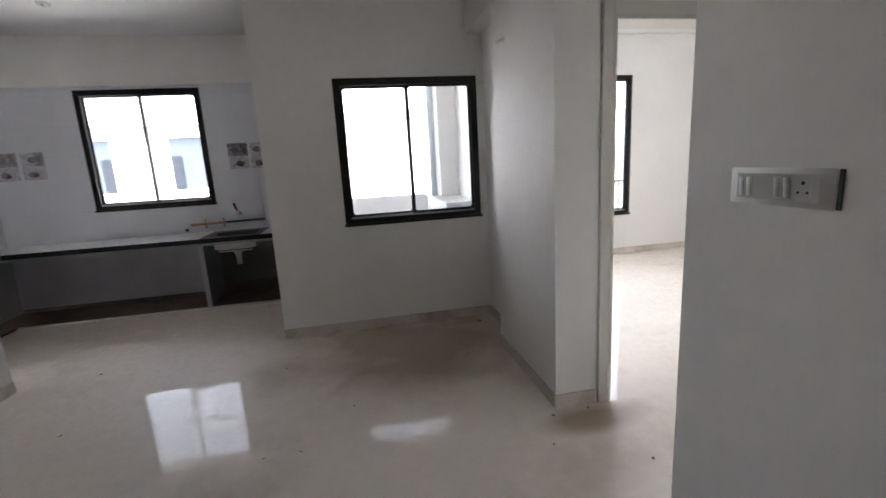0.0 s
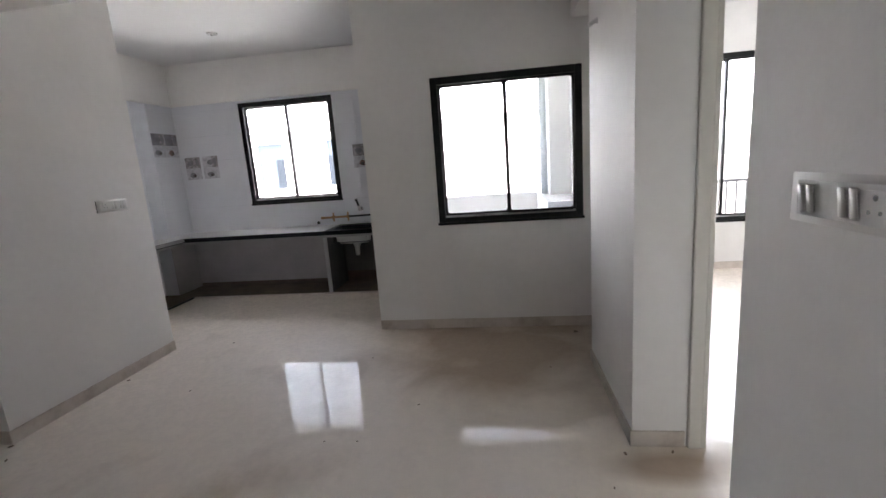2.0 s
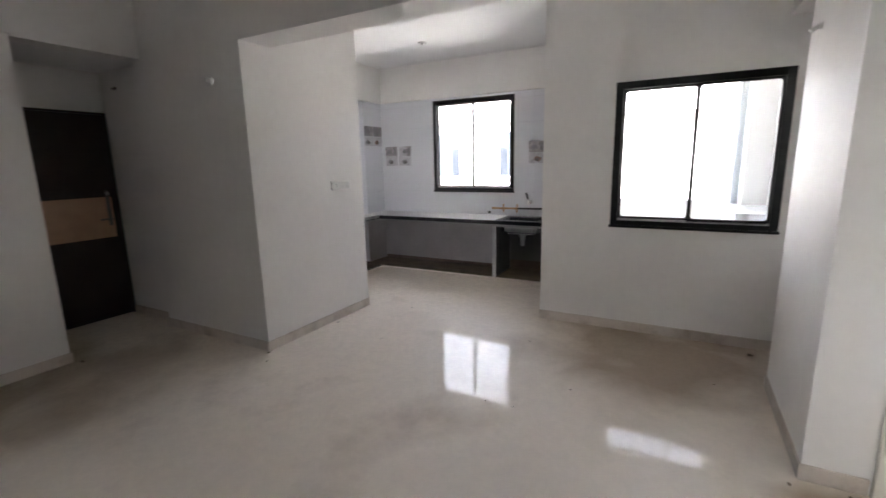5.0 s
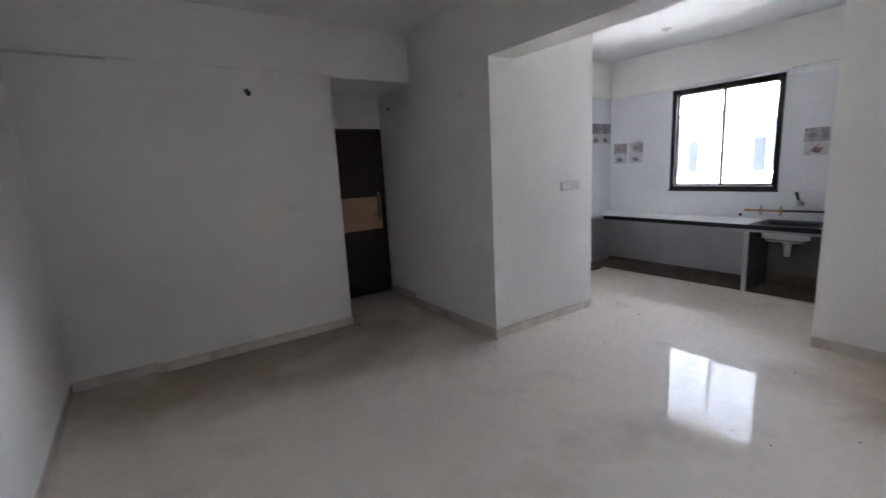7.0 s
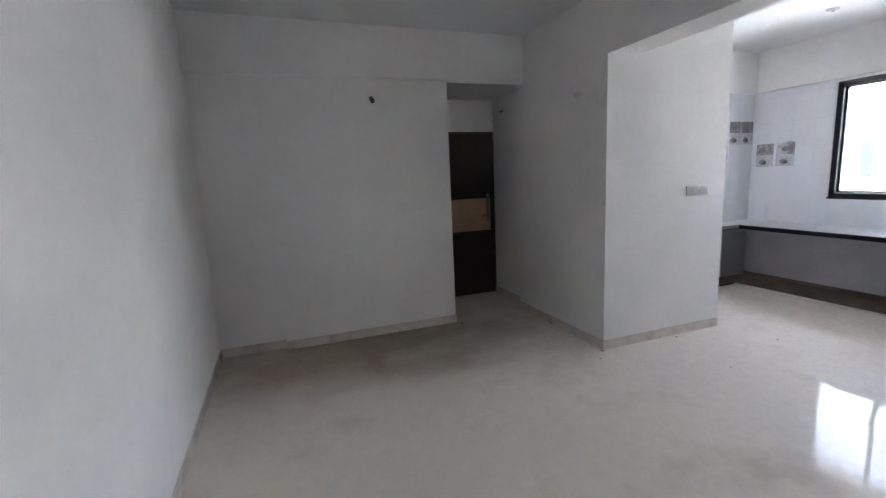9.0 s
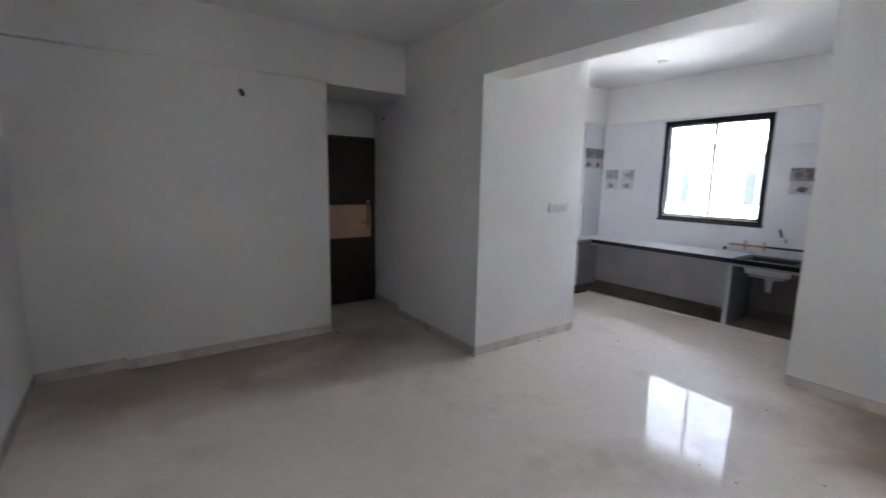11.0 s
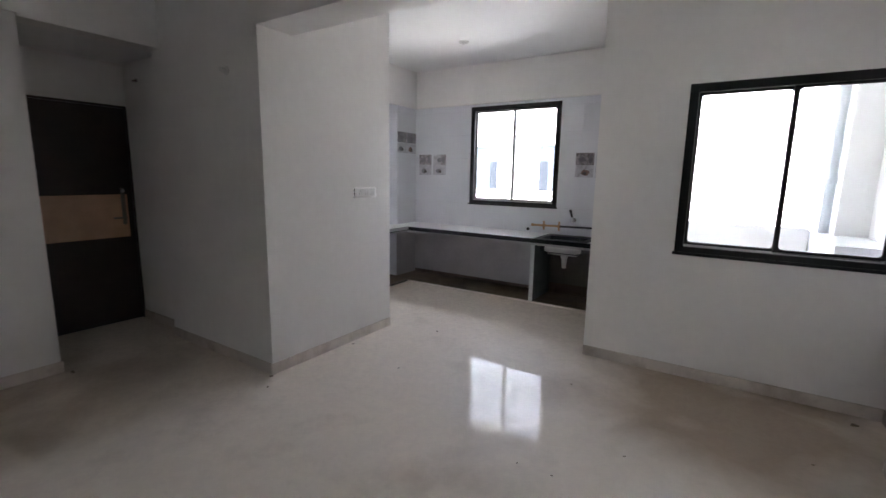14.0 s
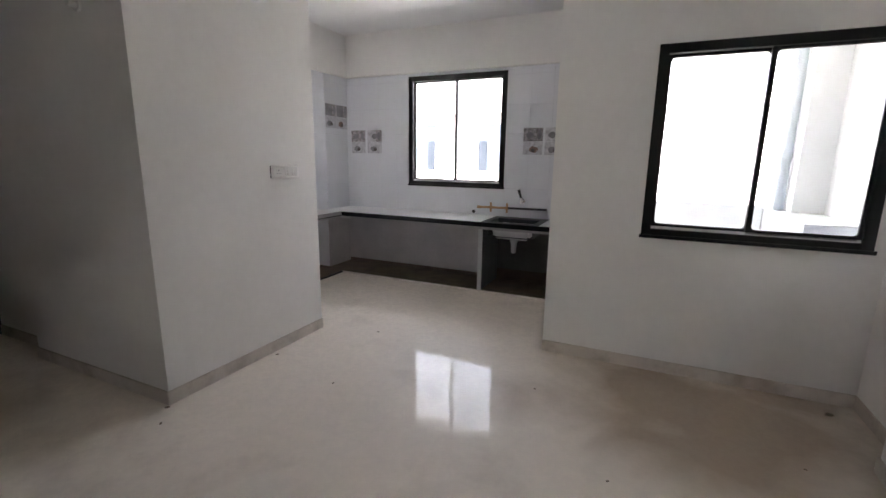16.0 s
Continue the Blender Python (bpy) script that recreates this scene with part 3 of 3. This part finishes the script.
# ---- switchboards and fittings ----
def switchboard(name_label, at, along, out, width, height, module, rockers, socket_at, group="wall switchboards"):
    """A plate with a rounded rim, a module frame (from, to along the plate), rocker switches and a socket. along, out: unit vectors on the wall and away from it."""
    a, o = Vector(along), Vector(out)
    s = thing("switchboard", at, name_label, "switchboard", group=group)

    def slab(u0, u1, z0, z1, d0, d1, r, seg=2):
        bm = bm_new()
        p, q = a * u0 + o * d0, a * u1 + o * d1
        rbox(bm, min(p.x, q.x), max(p.x, q.x), min(p.y, q.y), max(p.y, q.y), z0, z1, r=r, seg=seg)
        return bm
    w, h = width / 2, height / 2
    m0, m1 = module
    part("plate", slab(-w, w, -h, h, 0.0, 0.004, 0.0018, 2), PAINT, s, smooth=True)
    part("module_frame", slab(m0, m1, -h * 0.7, h * 0.7, 0.0035, 0.0075, 0.0015), PLASTIC_GREY, s, "greyish inner frame")
    for u in rockers:
        bm = slab(u - 0.0095, u + 0.0095, -h * 0.58, h * 0.58, 0.007, 0.0115, 0.003)
        for v in bm.verts:
            if v.co.z > 0:
                v.co += o * 0.005
        part("rocker", bm, PLASTIC, s, smooth=True)
    sock = part("socket", slab(socket_at - 0.022, socket_at + 0.022, -h * 0.54, h * 0.54, 0.007, 0.01, 0.0015), PLASTIC_GREY, s)
    for u, z, r in ((0, 0.012, 0.0045), (-0.011, -0.01, 0.0032), (0.011, -0.01, 0.0032)):
        bm = bm_new()
        c = a * (socket_at + u) + Vector((0, 0, z))
        tube(bm, c + o * 0.0065, c + o * 0.0106, r, seg=12)
        part("pin_hole", bm, DARK, sock)
    return s


near = switchboard("white modular switchboard with glossy rockers and a socket", (XE, -1.245, 1.37), (0, -1, 0), (-1, 0, 0), 0.27, 0.092, (-0.112, 0.106), (-0.09, -0.068, 0.008, 0.033), 0.07)
bm = bm_new()
rbox(bm, -0.005, 0, -0.151, -0.141, -0.044, 0.044, r=0.001)
part("open_slot", bm, DARK, near, "dark open end of the plate")
block_board = switchboard("white switchboard on the block beside the kitchen", (0, 1.04, 1.349), (0, 1, 0), (1, 0, 0), 0.28, 0.095, (-0.12, 0.12), (-0.005, 0.02, 0.07, 0.095), -0.07)
bm = bm_new()
rbox(bm, 0, 0.0066, -0.1445, -0.141, -0.044, 0.044, r=0.001)
part("end_cap", bm, DARK, block_board, "dark end of the plate")


def blank_plate(at, w, h, label):
    p = thing("blank_plate", at, label, "blank plate", group="blank wall plates")
    part("plate", boxes((0, 0.007, -w / 2, w / 2, -h / 2, h / 2), r=0.003), PLATE, p)
    part("cover", boxes((0.007, 0.009, -w / 2 + 0.012, w / 2 - 0.012, -h / 2 + 0.012, h / 2 - 0.012), r=0.001), PLATE, p)


blank_plate((-1.32, -1.30, 1.292), 0.36, 0.088, "long white blank plate on the white wall")
blank_plate((-1.32, -1.98, 0.844), 0.12, 0.08, "small white blank plate low on the wall")


def bulb_holder(at, out, label, material, k=1.0):
    o = Vector(out)
    b = thing("bulb_holder", at, label, "bulb holder", group="empty bulb holders")
    bm = bm_new()
    tube(bm, (0, 0, 0), o * 0.01, 0.028 * k, seg=20)
    part("base", bm, PLASTIC_GREY, b)
    bm = bm_new()
    tube(bm, o * 0.0102, o * 0.035 * k + Vector((0, 0, -0.01 * k)), 0.02 * k, 0.018 * k, seg=18)
    tube(bm, o * 0.033 * k + Vector((0, 0, -0.008 * k)), o * 0.075 * k + Vector((0, 0, -0.035 * k)), 0.017 * k, 0.02 * k, seg=18)
    part("socket_cup", bm, material, b, "angled bulb socket")


bulb_holder((-1.32, -1.648, 2.335), (1, 0, 0), "small dark bulb holder high on the white wall", DARK)
bulb_holder((XB, 0.82, 2.235), (-1, 0, 0), "small grey bulb holder high on the pilaster", PLASTIC_GREY, 0.65)
bm = bm_new()
tube(bm, (-0.366, 0, 2.228), (-0.366, -0.012, 2.228), 0.03, seg=20)
tube(bm, (-0.366, -0.012, 2.228), (-0.366, -0.05, 2.23), 0.017, seg=16)
tagged(solid("lamp_holder", bm, PLASTIC), "white lamp holder high on the block wall", "lamp holder")

bm = bm_new()
tube(bm, (0.1, 2.56, H - 0.012), (0.1, 2.56, H), 0.05, 0.055, seg=28)
rose = tagged(solid("ceiling_rose", bm, PLASTIC), "white ceiling rose in the kitchen", "ceiling rose")
bm = bm_new()
tube(bm, (0.1, 2.56, H - 0.03), (0.1, 2.56, H - 0.012), 0.014, 0.02, seg=18)
part("holder_stub", bm, PLASTIC_GREY, rose, "grey holder stub")


bm = bm_new()
tube(bm, (-1.96, 0.1, 2.33), (-1.96, 0.092, 2.33), 0.016, seg=16)
tube(bm, (-1.96, 0.092, 2.33), (-1.97, 0.065, 2.322), 0.008, seg=12)
tagged(solid("wall_stub", bm, BRONZE), "small dull wiring stub high in the passage", "wiring stub")


# ---- outside ----
structure("ground", "dusty ground far below the windows", GROUND, (-400, 400, -400, 400, -7.2, -7))
structure("chajja_kitchen", "thin plastered sunshade over the kitchen window", FACADE, (-0.75, 1.33, YK + 0.15, 4.15, 2.54, 2.62))
structure("parapet", "white plastered parapet of the service yard", FACADE, (1.99, 3.42, 3.2, 3.36, -0.12, 1.09))
ledge = structure("ledge_yard", "ledge of glazed white tiles beside the bedroom wall", GROUT, (3.424, 3.748, 2.06, 3.36, 0.8, 1.07))
structure("beam_yard", "white lintel over the open side of the yard", FACADE, (1.99, 3.75, 3.46, 3.62, 2.42, H))
structure("column_yard", "white plastered column in the corner of the yard", FACADE, (3.535, 3.749, 2.85, 3.455, 1.075, H))
for k in range(4):
    y = 2.062 + k * 0.325
    for x in (3.424, 3.588):
        part("tile", boxes((x + 0.001, min(x + 0.163, 3.747), y, min(y + 0.323, 3.2), 1.0705, 1.0745)), GLOSS_LEDGE, ledge)
bm = bm_new()
tube(bm, (3.49, 3.05, 1.0745), (3.49, 3.05, H), 0.04, seg=20)
pipe = tagged(solid("drain_pipe", bm, BLUE_GREY, smooth=True), "pale blue-grey drain pipe beside the column", "drain pipe")
for z in (1.5, 2.5):
    bm = bm_new()
    tube(bm, (3.49, 3.05, z), (3.49, 3.05, z + 0.05), 0.046, seg=20)
    part("pipe_collar", bm, BLUE_GREY, pipe)


def neighbour_house(at, width, depth, floors):
    """A pale plastered block with rows of windows, seen through the glass."""
    hsize = 3.0 * floors + 0.75
    b = thing("apartment_building", at, "pale plastered apartment block opposite the windows", "building")
    part("wall", boxes((-width / 2, width / 2, 0, depth, 0, hsize)), FACADE, b)
    part("roof", boxes((-width / 2 - 0.3, width / 2 + 0.3, -0.3, depth + 0.3, hsize, hsize + 0.25)), FACADE, b)
    for f in range(floors):
        z = f * 3.0 + 2.1
        for x in (-8.8, -4.3, 0.2):
            for u, w, d0 in ((0.0, 0.82, 0.54), (2.2, 0.8, 0.0)):
                a = x + u
                win = part("window", boxes((a - 0.06, a, -0.06, -0.002, z - 0.06, z + 1.41), (a + w, a + w + 0.06, -0.06, -0.002, z - 0.06, z + 1.41), (a, a + w, -0.06, -0.002, z + 1.35, z + 1.41), (a, a + w, -0.09, -0.002, z - 0.06, z)), FACADE, b)
                part("pane", boxes((a, a + w, -0.02, -0.004, z, z + 1.35)), FACADE_PANE, win)
                part("shutter", boxes((a + d0, a + d0 + 0.26, -0.05, -0.021, z + 0.01, z + 0.88), r=0.008), FACADE_WIN, win, "dark half-open shutter")


neighbour_house((-4.5, 11, -7), 20.5, 9, 3)


def railing():
    """A metal balcony railing outside the bedroom window."""
    at = (5.6, 4.25, 0.0)
    r = thing("balcony_railing", at, "dark metal balcony railing outside the bedroom window", "railing")
    bm = bm_new()
    rbox(bm, -1.0, 1.6, -0.02, 0.02, 0.98, 1.02, r=0.005)
    part("top_rail", bm, RAIL, r)
    bm = bm_new()
    rbox(bm, -1.0, 1.6, -0.015, 0.015, 0.12, 0.15, r=0.004)
    part("bottom_rail", bm, RAIL, r)
    for i in range(22):
        x = -0.98 + i * 0.122
        bm = bm_new()
        tube(bm, (x, 0, 0.0), (x, 0, 0.98), 0.013, seg=8)
        part("baluster", bm, RAIL, r)


railing()
structure("floor_balcony", "pale tiled balcony floor outside the bedroom", GLOSS_LEDGE, (4.2, 7.6, YB + 0.15, 4.4, -0.12, 0.0))


# ---- bits on the floor ----
def scrap(x, y, size, label, category):
    rnd = random.Random(int(x * 1000 + y * 77))
    bm = bm_new()
    n = 7
    ring = [(size * (0.6 + 0.5 * rnd.random()) * math.cos(k * 6.283 / n), 0.55 * size * (0.6 + 0.5 * rnd.random()) * math.sin(k * 6.283 / n)) for k in range(n)]
    low = [bm.verts.new((p[0], p[1], 0.0)) for p in ring]
    high = [bm.verts.new((p[0] * 0.8, p[1] * 0.8, size * (0.15 + 0.25 * rnd.random()))) for p in ring]
    bm.faces.new(high)
    bm.faces.new(low[::-1])
    for k in range(n):
        bm.faces.new((low[k], low[(k + 1) % n], high[(k + 1) % n], high[k]))
    ob = solid("debris_chip", bm, DEBRIS)
    ob.matrix_world = pose(x, y, 0.0005, 0, 0, rnd.random() * 360)
    tagged(ob, label, category, group="bits on the floor")


for x, y, size in ((0.5, 1.5, 0.022), (0.06, 0.79, 0.026), (0.71, 0.63, 0.016), (1.93, 1.14, 0.018), (0.14, -0.15, 0.022), (2.43, 0.45, 0.014), (2.15, 0.07, 0.012), (1.96, 0.065, 0.012),
                   (3.86, -0.47, 0.02), (3.45, -0.24, 0.014), (3.56, 0.0, 0.02), (3.79, 0.02, 0.02), (-1.25, -0.83, 0.035), (0.02, -0.03, 0.025), (3.3, 0.95, 0.014)):
    scrap(x, y, size * 0.72, "small brown chip of debris on the tiles", "debris")
scrap(3.58, 1.6, 0.035, "dark clump of debris in the floor corner", "debris")


# ---- wall tiles, last ----
def tile_mesh(w, h, d, name):
    bm = bm_new()
    rbox(bm, 0, w, 0, d, 0, h, r=0.0007, seg=1)
    me = bpy.data.meshes.new(name)
    bmesh.ops.recalc_face_normals(bm, faces=bm.faces)
    bm.to_mesh(me)
    bm.free()
    me.materials.append(TILE)
    return me


def tile_field(wall, origin, turn, cols, rows, tw, th, skip, name="tile"):
    """Rows of glazed tiles on a wall; skip(u0, u1, v0, v1) gives True where no tile lies."""
    meshes = {}
    j = 0.0008
    for cx0, cx1 in cols:
        for rz0, rz1 in rows:
            if skip(cx0, cx1, rz0, rz1):
                continue
            key = (round(cx1 - cx0, 4), round(rz1 - rz0, 4))
            if key not in meshes:
                meshes[key] = tile_mesh(key[0] - j, key[1] - j, 0.012, "tile")
            t = new("tile", meshes[key])
            t.parent = wall
            t.matrix_world = Matrix.Translation(origin) @ turn @ pose(cx0 + j / 2, 0, rz0 + j / 2)


def cuts(a, b, step, extra=()):
    """Edges from a to b in steps, with further cuts."""
    fixed = [a, b, *extra]
    marks = fixed + [v for i in range(int((b - a) / step) + 1) if all(abs((v := a + step * i) - f) > 0.03 for f in fixed)]
    marks.sort()
    return list(zip(marks, marks[1:]))


bpy.context.view_layer.update()
TW, TH = 0.25, 0.32
rows_up = cuts(CT + 0.002, 2.478, TH, (KW[2], KW[3]))
wall_kn = bpy.data.objects["wall_kitchen_north"]
cols_n = cuts(-1.294, 1.838, TW, (KW[0], KW[1]))
tile_field(wall_kn, Vector((0, YK - 0.0125, 0)), Matrix(), cols_n, rows_up, TW, TH, lambda a, b, c, d: a >= KW[0] - 0.01 and b <= KW[1] + 0.01 and c >= KW[2] - 0.01 and d <= KW[3] + 0.01)
pil = bpy.data.objects["pilaster_kitchen"]
rot = pose(0, 0, 0, 0, 0, 90)
tile_field(pil, Vector((-1.306 + 0.0125, 0, 0)), rot, cuts(3.12, YK - 0.014, 0.235), cuts(CT, 2.478, TH), TW, TH, lambda *a: False)
wkw = bpy.data.objects["wall_kitchen_west"]
tile_field(wkw, Vector((-1.5 + 0.0125, 0, 0)), rot, cuts(1.4, 3.118, TW), cuts(CT, 2.478, TH), TW, TH, lambda *a: False)


def print_tile(u, v, seed, turn, origin, wall):
    """A printed decor tile: still-life shapes in dark and grey glaze on a pale ground."""
    rnd = random.Random(seed)
    tt = new("decor_tile")
    tt.parent = wall
    tt.matrix_world = Matrix.Translation(origin) @ turn @ pose(u, 0, v)
    w, h = 0.225, 0.30

    def panel(name, x0, x1, z0, z1, material, d):
        part(name, boxes((x0, x1, -0.0006 - d, -0.0001, z0, z1)), material, tt)

    def print_blob(name, cx, cz, rx, rz, material, d):
        bm = bm_new()
        n = 14
        ring = [(cx + rx * (0.8 + 0.3 * rnd.random()) * math.cos(k * 6.283 / n), cz + rz * (0.8 + 0.3 * rnd.random()) * math.sin(k * 6.283 / n)) for k in range(n)]
        ring = [(min(max(a, 0.004), w - 0.004), min(max(b, 0.004), h - 0.004)) for a, b in ring]
        f = [bm.verts.new((a, -0.0006 - d, b)) for a, b in ring]
        g = [bm.verts.new((a, -0.0001, b)) for a, b in ring]
        bm.faces.new(f)
        bm.faces.new(g[::-1])
        for k in range(n):
            bm.faces.new((f[k], g[k], g[(k + 1) % n], f[(k + 1) % n]))
        part(name, bm, material, tt)
    top, low = (INK_MID, INK_PALE) if seed % 2 else (INK_PALE, INK_PALE)
    if seed in (5, 6):
        top = INK_GREY
    panel("print", 0.002, w * 0.585, h * 0.5, h - 0.002, top, 0.0)
    panel("print", w * 0.59, w - 0.002, h * 0.5, h - 0.002, INK_MID, 0.0)
    panel("print", 0.002, w - 0.002, 0.002, h * 0.49, low, 0.0)
    print_blob("print", w * (0.3 + 0.2 * rnd.random()), h * 0.73, w * 0.2, h * 0.12, INK_GREY, 0.0006)
    print_blob("print", w * 0.8, h * 0.74, w * 0.13, h * 0.17, INK_GREY, 0.0006)
    print_blob("print", w * (0.35 + 0.2 * rnd.random()), h * 0.2, w * 0.24, h * 0.12, INK_RED if seed % 3 == 0 else INK_GREY, 0.0006)
    print_blob("print", w * (0.4 + 0.2 * rnd.random()), h * 0.17, w * 0.12, h * 0.07, INK_DARK, 0.0012)
    return tt


on = Vector((0, YK - 0.0127, 0))
for u, v, s in ((-1.23, 1.515, 1), (-0.975, 1.515, 2), (1.14, 1.515, 3), (1.385, 1.515, 4)):
    print_tile(u, v, s, Matrix(), on, wall_kn)
op = Vector((-1.306 + 0.0127, 0, 0))
rot_face = pose(0, 0, 0, 0, 0, 90)
for u, v, s in ((3.125, 1.825, 5), (3.35, 1.825, 6)):
    print_tile(u, v, s, rot_face, op, pil)
print_tile(2.72, 1.5, 7, rot_face, Vector((-1.5 + 0.0127, 0, 0)), wkw)
